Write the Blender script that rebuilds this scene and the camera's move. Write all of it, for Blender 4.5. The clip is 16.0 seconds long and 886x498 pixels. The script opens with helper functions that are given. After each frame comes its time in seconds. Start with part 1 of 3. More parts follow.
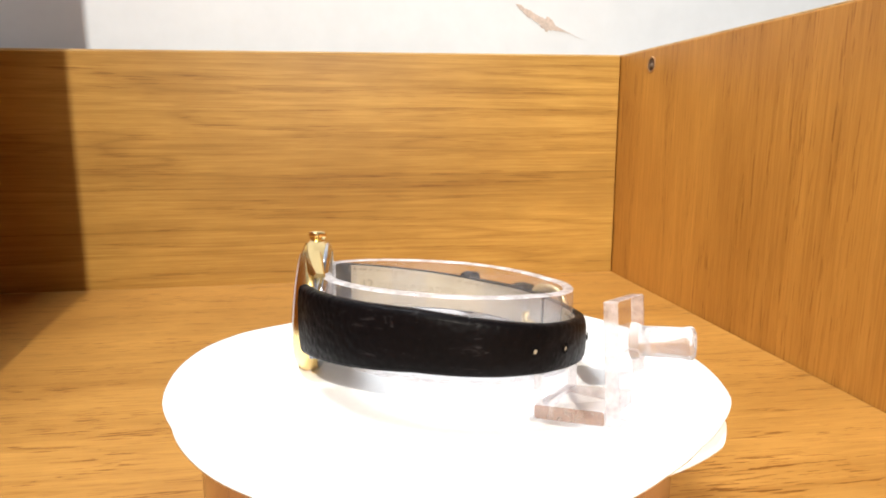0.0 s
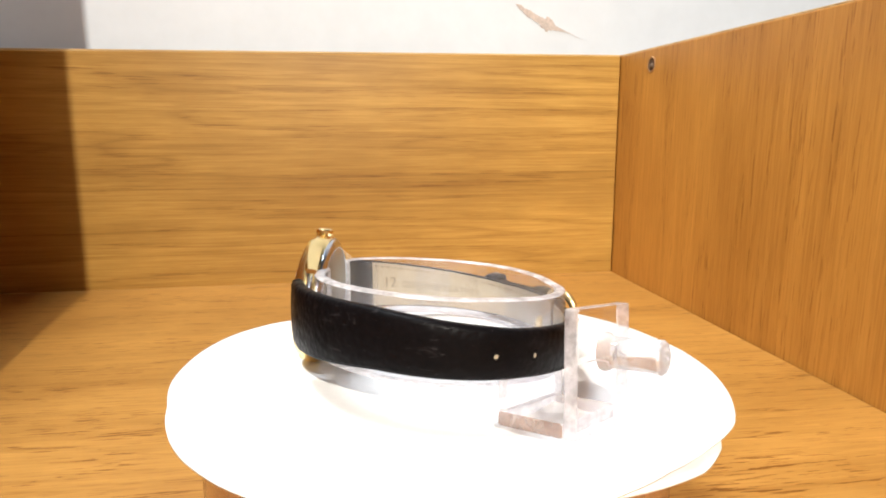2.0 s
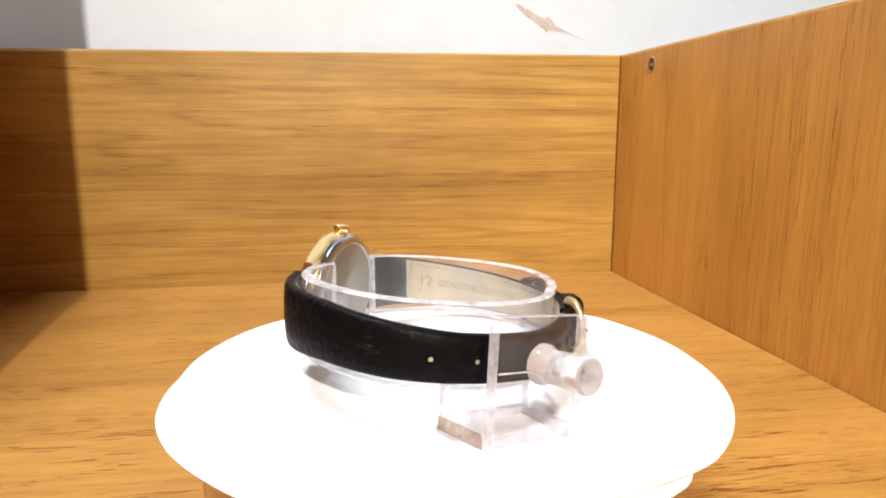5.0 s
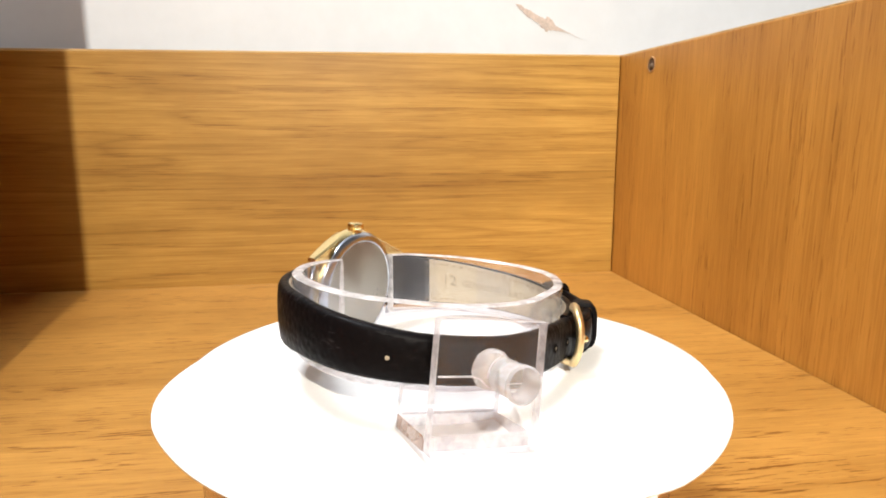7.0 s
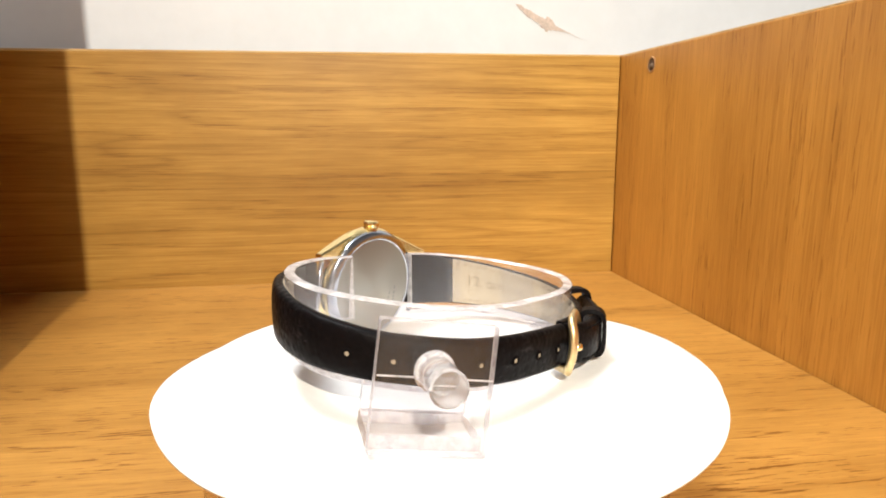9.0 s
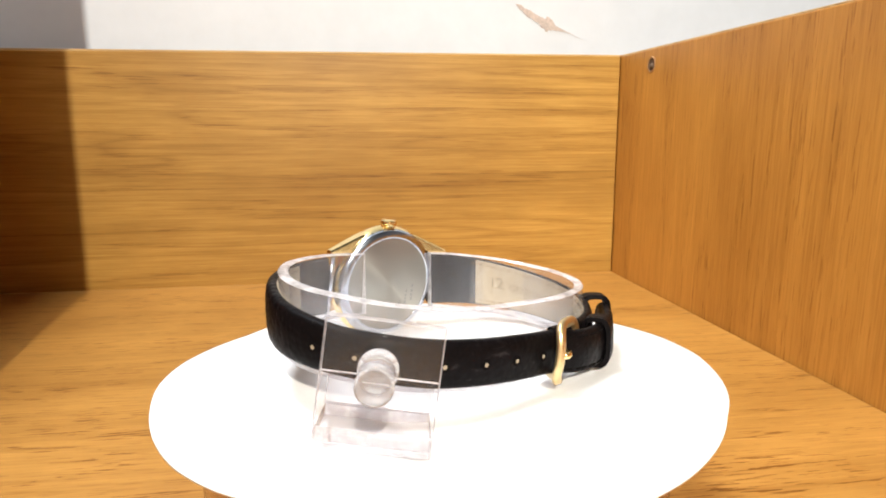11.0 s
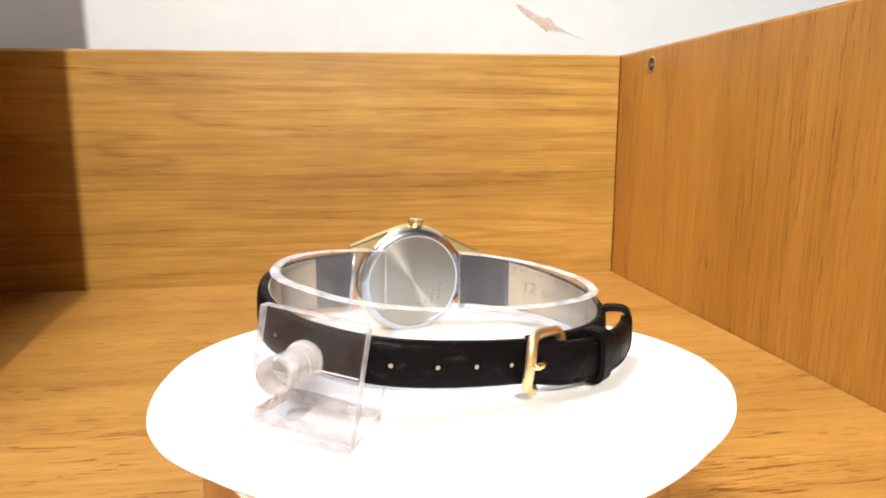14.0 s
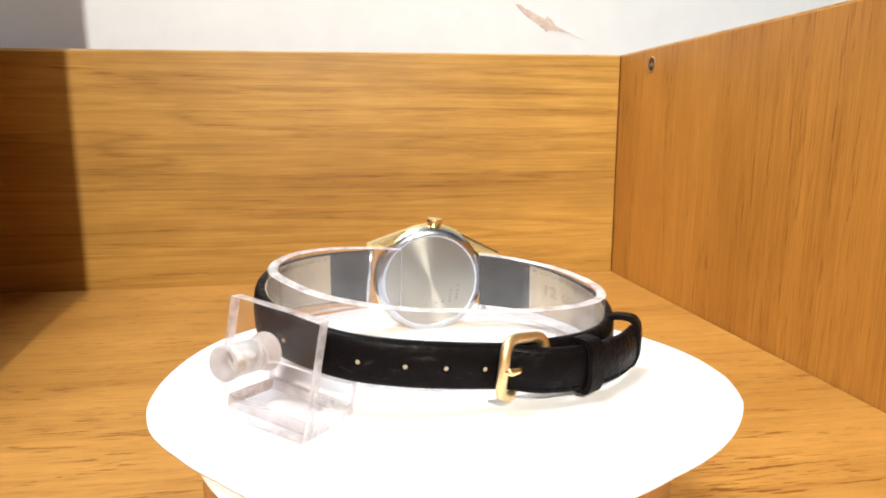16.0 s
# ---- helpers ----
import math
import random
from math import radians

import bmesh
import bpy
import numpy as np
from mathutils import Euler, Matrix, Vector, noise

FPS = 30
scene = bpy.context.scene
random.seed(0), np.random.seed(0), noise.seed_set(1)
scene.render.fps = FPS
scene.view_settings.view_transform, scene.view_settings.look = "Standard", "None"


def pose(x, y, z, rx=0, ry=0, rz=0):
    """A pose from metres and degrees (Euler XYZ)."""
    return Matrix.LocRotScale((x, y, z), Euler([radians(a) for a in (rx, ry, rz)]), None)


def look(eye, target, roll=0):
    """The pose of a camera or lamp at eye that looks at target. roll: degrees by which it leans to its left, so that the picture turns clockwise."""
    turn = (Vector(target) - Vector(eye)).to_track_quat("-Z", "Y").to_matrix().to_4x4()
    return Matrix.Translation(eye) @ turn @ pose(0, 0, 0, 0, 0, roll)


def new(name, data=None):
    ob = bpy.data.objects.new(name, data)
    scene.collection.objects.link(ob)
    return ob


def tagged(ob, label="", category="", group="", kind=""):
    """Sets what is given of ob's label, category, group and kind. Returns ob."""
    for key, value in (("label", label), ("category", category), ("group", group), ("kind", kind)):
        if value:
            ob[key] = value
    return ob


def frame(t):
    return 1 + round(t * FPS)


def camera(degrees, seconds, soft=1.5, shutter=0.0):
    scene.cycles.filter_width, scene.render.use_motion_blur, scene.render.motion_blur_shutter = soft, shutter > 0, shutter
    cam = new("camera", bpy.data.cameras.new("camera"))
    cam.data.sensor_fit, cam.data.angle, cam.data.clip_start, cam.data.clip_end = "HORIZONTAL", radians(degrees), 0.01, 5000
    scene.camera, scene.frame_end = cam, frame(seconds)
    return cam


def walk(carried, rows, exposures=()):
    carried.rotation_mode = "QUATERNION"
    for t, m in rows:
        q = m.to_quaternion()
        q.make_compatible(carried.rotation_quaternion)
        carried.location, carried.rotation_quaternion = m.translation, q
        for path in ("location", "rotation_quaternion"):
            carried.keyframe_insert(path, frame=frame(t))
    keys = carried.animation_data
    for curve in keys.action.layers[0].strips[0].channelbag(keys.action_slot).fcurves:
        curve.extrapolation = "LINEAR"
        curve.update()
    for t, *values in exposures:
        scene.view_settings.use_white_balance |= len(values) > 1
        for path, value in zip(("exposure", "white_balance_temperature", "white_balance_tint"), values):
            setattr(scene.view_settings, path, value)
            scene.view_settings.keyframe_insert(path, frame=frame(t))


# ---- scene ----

# Lengths below are in metres; MM turns millimetres into metres.
MM = 0.001

# ---- camera: fixed, 72 mm above the foot of the back panel ----
EYE = (0.0, 0.0, 0.072)
CAM_POSE = pose(*EYE, 90 - 9.6, 0, -10.015)
cam = camera(69.95, 16.0, soft=1.9)
walk(cam, [(0.0, CAM_POSE), (16.0, CAM_POSE)],
     exposures=[(0.0, 0, 6450, 10), (3.0, 0, 6400, 10), (4.2, 0, 6250, 10), (6.5, 0, 6350, 10), (8.0, 0, 6950, 10), (9.0, 0, 6800, 10), (11.5, 0, 6480, 10), (16.0, 0, 6520, 10)])

# ---- light ----
world = bpy.data.worlds.new("room_air")
world.use_nodes = True
world.node_tree.nodes["Background"].inputs[0].default_value = (0.9, 0.95, 1.0, 1)
world.node_tree.nodes["Background"].inputs[1].default_value = 0.02
scene.world = world
scene.view_settings.exposure = 0.0


def area_lamp(name, eye, target, size, watts, colour, spread=180):
    lamp = bpy.data.lights.new(name, "AREA")
    lamp.shape, lamp.size, lamp.energy, lamp.color = "DISK", size, watts, colour
    lamp.spread = radians(spread)
    ob = new(name, lamp)
    ob.matrix_world = look(eye, target)
    return tagged(ob, kind="structure")


# a bulb in the room behind the camera, and a ceiling lamp over the shelf
area_lamp("front_bulb", (-0.0204, -0.80, 0.62), (0.16, 0.33, 0.02), 0.014, 3.3, (1.0, 0.935, 0.82), 75)
area_lamp("ceiling_lamp", (-0.52, 0.13, 1.75), (0.02, 0.12, 0.02), 0.50, 35.0, (0.90, 0.95, 1.0))

# ---- materials ----


def nodes_of(name):
    m = bpy.data.materials.new(name)
    m.use_nodes = True
    return m, m.node_tree, m.node_tree.nodes["Principled BSDF"]


def add(tree, kind, **values):
    n = tree.nodes.new(kind)
    for key, value in values.items():
        n.inputs[key].default_value = value
    return n


def ramp(tree, source, stops):
    r = tree.nodes.new("ShaderNodeValToRGB")
    el = r.color_ramp.elements
    while len(el) < len(stops):
        el.new(0.5)
    for e, (p, c) in zip(el, stops):
        e.position, e.color = p, (*c, 1) if len(c) == 3 else c
    tree.links.new(source, r.inputs[0])
    return r


def mix(tree, kind, fac, a, b):
    n = tree.nodes.new("ShaderNodeMix")
    n.data_type, n.blend_type = "RGBA", kind
    for socket, v in ((n.inputs[0], fac), (n.inputs[6], a), (n.inputs[7], b)):
        if isinstance(v, bpy.types.NodeSocket):
            tree.links.new(v, socket)
        else:
            socket.default_value = v if not isinstance(v, tuple) else (*v, 1)
    return n.outputs[2]


def bump(tree, bsdf, height, strength, distance):
    b = add(tree, "ShaderNodeBump", Strength=strength, Distance=distance)
    tree.links.new(height, b.inputs["Height"])
    tree.links.new(b.outputs[0], bsdf.inputs["Normal"])


def wood(name, turn, shift, light, dark, pore_depth=0.8, rough=0.42, lines=1.0, long=1.0, pore_at=0.62, soft=1.0, pore=(75.0, 1150.0, 0.3), broad_by=1.0):
    """Oak veneer. The grain runs along the mapped x axis; turn is in degrees. Growth lines are contours of a stretched noise."""
    m, t, b = nodes_of(name)
    co = t.nodes.new("ShaderNodeTexCoord")
    mp = t.nodes.new("ShaderNodeMapping")
    mp.inputs["Rotation"].default_value = [radians(a) for a in turn]
    mp.inputs["Location"].default_value = shift
    t.links.new(co.outputs["Object"], mp.inputs[0])

    def stretched(sx, sy, detail, rough_, distort=0.0):
        s = t.nodes.new("ShaderNodeMapping")
        s.inputs["Scale"].default_value = (sx / long, sy, sy)
        t.links.new(mp.outputs[0], s.inputs[0])
        n = add(t, "ShaderNodeTexNoise", Scale=1.0, Detail=detail, Roughness=rough_, Distortion=distort)
        t.links.new(s.outputs[0], n.inputs["Vector"])
        return n.outputs[0]

    def maths(kind, a, v):
        n = t.nodes.new("ShaderNodeMath")
        n.operation = kind
        t.links.new(a, n.inputs[0])
        n.inputs[1].default_value = v
        return n.outputs[0]
    broad = stretched(4.0, 24.0, 2, 0.5, 0.4)
    field = stretched(2.0, 20.0, 4, 0.5, 0.4)
    rings = maths("PINGPONG", maths("MULTIPLY", field, 11.0), 0.5)
    figure = stretched(17.0, 400.0, 6, 0.70, 0.6)
    fibre = stretched(45.0, 1500.0, 3, 0.6)
    pores = stretched(pore[0], pore[1], 2, 0.5, pore[2])
    mottle = stretched(45.0, 70.0, 3, 0.5)
    base = ramp(t, figure, [(0.5 - 0.15 * soft, dark), (0.50, tuple(0.5 * (x + y) for x, y in zip(light, dark))), (0.5 + 0.15 * soft, light)])
    br = ramp(t, broad, [(0.32, (0.80, 0.75, 0.68)), (0.68, (1.10, 1.10, 1.10))])
    c = mix(t, "MULTIPLY", broad_by, base.outputs[0], br.outputs[0])
    rr = ramp(t, rings, [(0.0, (0.62, 0.54, 0.42)), (0.07, (0.85, 0.80, 0.72)), (0.24, (1.05, 1.05, 1.05)), (0.5, (0.97, 0.95, 0.92))])
    c = mix(t, "MULTIPLY", 0.6 * lines, c, rr.outputs[0])
    fr = ramp(t, fibre, [(0.3, (0.84, 0.80, 0.74)), (0.7, (1.06, 1.06, 1.06))])
    c = mix(t, "MULTIPLY", 0.9, c, fr.outputs[0])
    mo = ramp(t, mottle, [(0.35, (0.91, 0.88, 0.85)), (0.7, (1.05, 1.05, 1.05))])
    c = mix(t, "MULTIPLY", 0.9, c, mo.outputs[0])
    pm = ramp(t, pores, [(pore_at, (0, 0, 0)), (pore_at + 0.04, (1, 1, 1))])
    gate = ramp(t, rings, [(0.05, (1, 1, 1)), (0.28, (0.30, 0.30, 0.30))])
    pg = mix(t, "MULTIPLY", 1.0, pm.outputs[0], gate.outputs[0])
    deep = mix(t, "MULTIPLY", 1.0, c, (0.46, 0.33, 0.22))
    scaled = mix(t, "MULTIPLY", 1.0, pg, (pore_depth, pore_depth, pore_depth))
    c = mix(t, "MIX", scaled, c, deep)
    t.links.new(c, b.inputs["Base Color"])
    b.inputs["Roughness"].default_value = rough
    b.inputs["Specular IOR Level"].default_value = 0.35
    bump(t, b, pg, -0.25, 0.0003)
    return m


wood_back = wood("oak_back_panel", (0, 0, 0), (0.3, 0.1, 0.2), (0.505, 0.302, 0.074), (0.355, 0.194, 0.038), 0.5, 0.42, 0.9, 1.3, 0.60, 1.5, (60.0, 1700.0, 0.2))
wood_floor = wood("oak_floor_board", (0, 0, 1.5), (1.3, 0.7, 0.5), (0.490, 0.256, 0.060), (0.380, 0.186, 0.039), 0.95, 0.42, 0.3, 1.0, 0.585, 1.9, (120.0, 1600.0, 0.05), 0.7)
wood_side = wood("oak_side_panel", (0, 89, 0), (2.3, 1.7, 0.4), (0.58, 0.288, 0.058), (0.47, 0.218, 0.038), 0.6, 0.42, 0.45, 2.0, 0.59, 1.6, (150.0, 1400.0, 0.1), 0.6)
wood_edge = wood("oak_edge_band", (0, 0, 0), (3.3, 0.2, 0.9), (0.74, 0.60, 0.38), (0.64, 0.48, 0.27), 0.2)


def plain(name, colour, rough, metal=0.0, grain=0.0, size=400.0, relief=0.0, coat=0.0, spec=0.5):
    """A surface with fine mottling of its colour and a fine relief."""
    m, t, b = nodes_of(name)
    b.inputs["Roughness"].default_value, b.inputs["Metallic"].default_value = rough, metal
    b.inputs["Coat Weight"].default_value = coat
    b.inputs["Specular IOR Level"].default_value = spec
    co = t.nodes.new("ShaderNodeTexCoord")
    n = add(t, "ShaderNodeTexNoise", Scale=size, Detail=4.0, Roughness=0.6)
    t.links.new(co.outputs["Object"], n.inputs["Vector"])
    big = add(t, "ShaderNodeTexNoise", Scale=size * 0.12, Detail=2.0)
    t.links.new(co.outputs["Object"], big.inputs["Vector"])
    lo, hi = tuple(c * (1 - grain) for c in colour), tuple(min(1, c * (1 + grain)) for c in colour)
    c1 = ramp(t, n.outputs[0], [(0.3, lo), (0.7, hi)])
    g = ramp(t, big.outputs[0], [(0.3, (1 - grain,) * 3), (0.7, (1, 1, 1))])
    t.links.new(mix(t, "MULTIPLY", 1.0, c1.outputs[0], g.outputs[0]), b.inputs["Base Color"])
    if relief:
        bump(t, b, n.outputs[0], 0.5, relief)
    return m


def crumpled_leather(name, colour, rough, scale):
    m, t, b = nodes_of(name)
    co = t.nodes.new("ShaderNodeTexCoord")
    v = add(t, "ShaderNodeTexVoronoi", Scale=scale)
    v.feature = "SMOOTH_F1"
    t.links.new(co.outputs["Object"], v.inputs["Vector"])
    n = add(t, "ShaderNodeTexNoise", Scale=scale * 0.45, Detail=6.0, Roughness=0.7, Distortion=1.5)
    t.links.new(co.outputs["Object"], n.inputs["Vector"])
    h = mix(t, "ADD", 0.22, ramp(t, v.outputs[0], [(0.1, (0, 0, 0)), (0.6, (1, 1, 1))]).outputs[0], n.outputs[0])
    bump(t, b, h, 0.4, 0.00014)
    c = ramp(t, n.outputs[0], [(0.35, colour), (0.75, tuple(x * 2.6 for x in colour))])
    # thin scuffed creases with painted-on glints, longer along the strap than across it
    st = t.nodes.new("ShaderNodeMapping")
    st.inputs["Scale"].default_value = (1.0, 1.0, 3.2)
    t.links.new(co.outputs["Object"], st.inputs[0])
    cr = add(t, "ShaderNodeTexNoise", Scale=scale * 0.20, Detail=8.0, Roughness=0.72, Distortion=1.2)
    t.links.new(st.outputs[0], cr.inputs["Vector"])
    worn = ramp(t, cr.outputs[0], [(0.585, (0, 0, 0)), (0.68, (1, 1, 1))])
    t.links.new(mix(t, "MIX", worn.outputs[0], c.outputs[0], (0.022, 0.019, 0.020)), b.inputs["Base Color"])
    r = ramp(t, n.outputs[0], [(0.3, (rough + 0.15,) * 3), (0.7, (rough - 0.1,) * 3)])
    t.links.new(r.outputs[0], b.inputs["Roughness"])
    b.inputs["Specular IOR Level"].default_value = 0.07
    return m


def clear_plastic(name, haze, tint, milk=(0.93, 0.91, 0.93)):
    """Thin clear acrylic: it lets light through, with gloss by Fresnel and a milky haze in place of pale reflections.
    """
    m, t, b = nodes_of(name)
    t.nodes.remove(b)
    out = t.nodes["Material Output"]
    tr = t.nodes.new("ShaderNodeBsdfTransparent")
    tr.inputs[0].default_value = (*tint, 1)
    gl = t.nodes.new("ShaderNodeBsdfGlossy")
    gl.inputs["Roughness"].default_value = 0.06
    lw = t.nodes.new("ShaderNodeLayerWeight")
    fr = ramp(t, lw.outputs["Facing"], [(0.0, (0.035,) * 3), (0.55, (0.06,) * 3), (0.85, (0.22,) * 3), (1.0, (0.6,) * 3)])
    df = t.nodes.new("ShaderNodeBsdfTranslucent")
    df.inputs[0].default_value = (*milk, 1)
    d2 = t.nodes.new("ShaderNodeBsdfDiffuse")
    d2.inputs[0].default_value = (*milk, 1)
    co = t.nodes.new("ShaderNodeTexCoord")
    n = add(t, "ShaderNodeTexNoise", Scale=260.0, Detail=5.0, Roughness=0.7)
    t.links.new(co.outputs["Object"], n.inputs["Vector"])
    hz = ramp(t, n.outputs[0], [(0.35, (haze * 0.5,) * 3), (0.75, (haze * 1.6,) * 3)])
    both = t.nodes.new("ShaderNodeMixShader")
    t.links.new(df.outputs[0], both.inputs[1]), t.links.new(d2.outputs[0], both.inputs[2])
    m1 = t.nodes.new("ShaderNodeMixShader")
    t.links.new(hz.outputs[0], m1.inputs[0]), t.links.new(tr.outputs[0], m1.inputs[1]), t.links.new(both.outputs[0], m1.inputs[2])
    m2 = t.nodes.new("ShaderNodeMixShader")
    t.links.new(fr.outputs[0], m2.inputs[0]), t.links.new(m1.outputs[0], m2.inputs[1]), t.links.new(gl.outputs[0], m2.inputs[2])
    t.links.new(m2.outputs[0], out.inputs[0])
    return m


def glass(name, rough, colour):
    m, t, b = nodes_of(name)
    b.inputs["Transmission Weight"].default_value, b.inputs["IOR"].default_value = 1.0, 1.49
    b.inputs["Base Color"].default_value = (*colour, 1)
    co = t.nodes.new("ShaderNodeTexCoord")
    n = add(t, "ShaderNodeTexNoise", Scale=300.0, Detail=4.0)
    t.links.new(co.outputs["Object"], n.inputs["Vector"])
    r = ramp(t, n.outputs[0], [(0.4, (rough,) * 3), (0.75, (rough + 0.12,) * 3)])
    t.links.new(r.outputs[0], b.inputs["Roughness"])
    return m


def milky_rod(name, clear, haze):
    """Clear rod: partly refracting, partly hazy; the white haze stands in for bright reflections."""
    m, t, b = nodes_of(name)
    b.inputs["Transmission Weight"].default_value, b.inputs["IOR"].default_value, b.inputs["Roughness"].default_value = 1.0, 1.49, 0.025
    out = t.nodes["Material Output"]
    tr = t.nodes.new("ShaderNodeBsdfTransparent")
    df = t.nodes.new("ShaderNodeBsdfDiffuse")
    df.inputs[0].default_value = (0.93, 0.91, 0.93, 1)
    m1, m2 = t.nodes.new("ShaderNodeMixShader"), t.nodes.new("ShaderNodeMixShader")
    m1.inputs[0].default_value, m2.inputs[0].default_value = clear, haze
    tr.inputs[0].default_value = (0.975, 0.97, 0.98, 1)
    t.links.new(tr.outputs[0], m1.inputs[1]), t.links.new(b.outputs[0], m1.inputs[2])
    t.links.new(m1.outputs[0], m2.inputs[1]), t.links.new(df.outputs[0], m2.inputs[2])
    t.links.new(m2.outputs[0], out.inputs[0])
    return m


acrylic_face = clear_plastic("clear_acrylic_face", 0.022, (0.985, 0.98, 0.985))
acrylic_side = clear_plastic("sawn_acrylic_side", 0.55, (0.90, 0.88, 0.90), (0.86, 0.84, 0.86))
acrylic_rod = milky_rod("hazed_acrylic_rod", 0.80, 0.17)
# brown tint stands in for the oak mirrored inside the foot's edge
acrylic_brown = clear_plastic("oak_tinted_edge", 0.62, (0.86, 0.76, 0.70), (0.36, 0.23, 0.17))
acrylic_thin = clear_plastic("clear_acrylic_sheet", 0.075, (0.98, 0.98, 0.99), (0.86, 0.86, 0.93))
acrylic_solid = glass("clear_acrylic_rod", 0.02, (0.97, 0.965, 0.975))
# rim made milky in place of the pale highlight along it
acrylic_edge = clear_plastic("cut_acrylic_edge", 0.75, (0.88, 0.85, 0.87))
paper = plain("white_card", (0.88, 0.88, 0.87), 0.55, grain=0.02, size=900, relief=0.00003)
white_paint = plain("white_wall_paint", (0.67, 0.70, 0.75), 0.6, grain=0.03, size=60, relief=0.0002)
# unseen room shell: its grey is set dark to hold down bounced fill
room_paint = plain("dark_grey_room_paint", (0.20, 0.20, 0.205), 0.7, grain=0.05, size=20)
plaster = plain("bare_plaster", (0.60, 0.50, 0.45), 0.9, grain=0.2, size=700, relief=0.0002)
gold = plain("polished_gold_plate", (1.0, 0.76, 0.36), 0.24, metal=1.0, grain=0.05, size=500)
gold_satin = plain("satin_gold_plate", (0.80, 0.62, 0.33), 0.40, metal=1.0, grain=0.08, size=900)
steel = plain("polished_steel", (0.60, 0.64, 0.72), 0.22, metal=1.0, grain=0.03)
engraved = plain("engraved_steel", (0.30, 0.29, 0.28), 0.42, metal=1.0, grain=0.1)
leather = crumpled_leather("black_leather", (0.0022, 0.0017, 0.0019), 0.42, 950.0)
leather_pad = plain("dark_grey_leather_lining", (0.016, 0.016, 0.019), 0.5, grain=0.75, size=900)
leather_edge = plain("leather_cut_edge", (0.02, 0.017, 0.016), 0.7, grain=0.3)
lining = plain("beige_leather_lining", (0.41, 0.34, 0.24), 0.7, grain=0.10, size=800, relief=0.00006)
print_ink = plain("embossed_print", (0.24, 0.19, 0.13), 0.8, grain=0.1)
thread = plain("black_thread", (0.004, 0.0035, 0.0035), 0.9, grain=0.3, spec=0.1)
thread_tan = plain("tan_thread", (0.24, 0.18, 0.12), 0.8, grain=0.2)
hollow = plain("punched_hole_rim", (0.006, 0.005, 0.005), 0.9, grain=0.3, spec=0.05)
# brown tint stands in for the oak reflected in the shiny base
body_plastic = plain("oak_tinted_gloss", (0.50, 0.30, 0.17), 0.16, metal=0.6, grain=0.04)
screw_metal = plain("dull_zinc", (0.13, 0.08, 0.045), 0.6, metal=0.3, grain=0.3, size=2000)
rim_wood = plain("worn_wood_rim", (0.46, 0.25, 0.10), 0.7, grain=0.3, size=2000)
hole_shade = plain("painted_hole_shade", (0.10, 0.05, 0.022), 0.9, grain=0.3)


def brushed_steel():
    """Sunburst-brushed case back: the brushing turns round the middle."""
    m, t, b = nodes_of("sunburst_brushed_steel")
    b.inputs["Metallic"].default_value, b.inputs["Roughness"].default_value = 1.0, 0.34
    b.inputs["Base Color"].default_value = (0.37, 0.352, 0.318, 1)
    b.inputs["Anisotropic"].default_value = 0.85
    b.inputs["Anisotropic Rotation"].default_value = 0.25
    tan = t.nodes.new("ShaderNodeTangent")
    tan.direction_type, tan.axis = "RADIAL", "Z"
    t.links.new(tan.outputs[0], b.inputs["Tangent"])
    return m


steel_back = brushed_steel()

# ---- mesh helpers ----


def part(name, bm, material, parent=None, label="", smooth=True):
    me = bpy.data.meshes.new(name)
    bmesh.ops.recalc_face_normals(bm, faces=bm.faces)
    bm.to_mesh(me)
    bm.free()
    for m in (material if isinstance(material, (list, tuple)) else [material]):
        me.materials.append(m)
    if smooth:
        for p in me.polygons:
            p.use_smooth = True
    ob = new(name, me)
    ob.parent = parent
    return tagged(ob, label=label)


def block(size, centre=(0, 0, 0), bevel=0.0, segments=2, bm=None):
    bm = bm or bmesh.new()
    made = bmesh.ops.create_cube(bm, size=1.0, matrix=Matrix.Translation(centre) @ Matrix.Diagonal((*size, 1)))
    if bevel:
        edges = list({e for v in made["verts"] for e in v.link_edges})
        bmesh.ops.bevel(bm, geom=edges, offset=bevel, segments=segments, affect="EDGES", profile=0.5)
    return bm


def lathe(profile, steps=64, m=Matrix()):
    """A solid turned about z from (radius, height) pairs."""
    bm = bmesh.new()
    rings = []
    for r, z in profile:
        if r < 1e-7:
            rings.append([bm.verts.new(m @ Vector((0, 0, z)))])
        else:
            rings.append([bm.verts.new(m @ Vector((r * math.cos(a), r * math.sin(a), z)))
                          for a in (2 * math.pi * i / steps for i in range(steps))])
    for lo, hi in zip(rings, rings[1:]):
        for i in range(steps):
            j = (i + 1) % steps
            q = [lo[i % len(lo)], lo[j % len(lo)], hi[j % len(hi)], hi[i % len(hi)]]
            q = list(dict.fromkeys(q))
            if len(q) > 2:
                bm.faces.new(q)
    return bm


def sharp(ob, degrees=35):
    """Keep creases where faces meet at more than this angle."""
    me = ob.data
    bm = bmesh.new()
    bm.from_mesh(me)
    for e in bm.edges:
        e.smooth = len(e.link_faces) != 2 or e.calc_face_angle(0) < radians(degrees)
    bm.to_mesh(me)
    bm.free()
    return ob


# ---- the setting: an open oak shelf box before a white wall ----
BACK_Y, RIGHT_X, TOP_Z, WALL_Y = 0.329, 0.155, 0.1172, 0.369
TH = 0.018


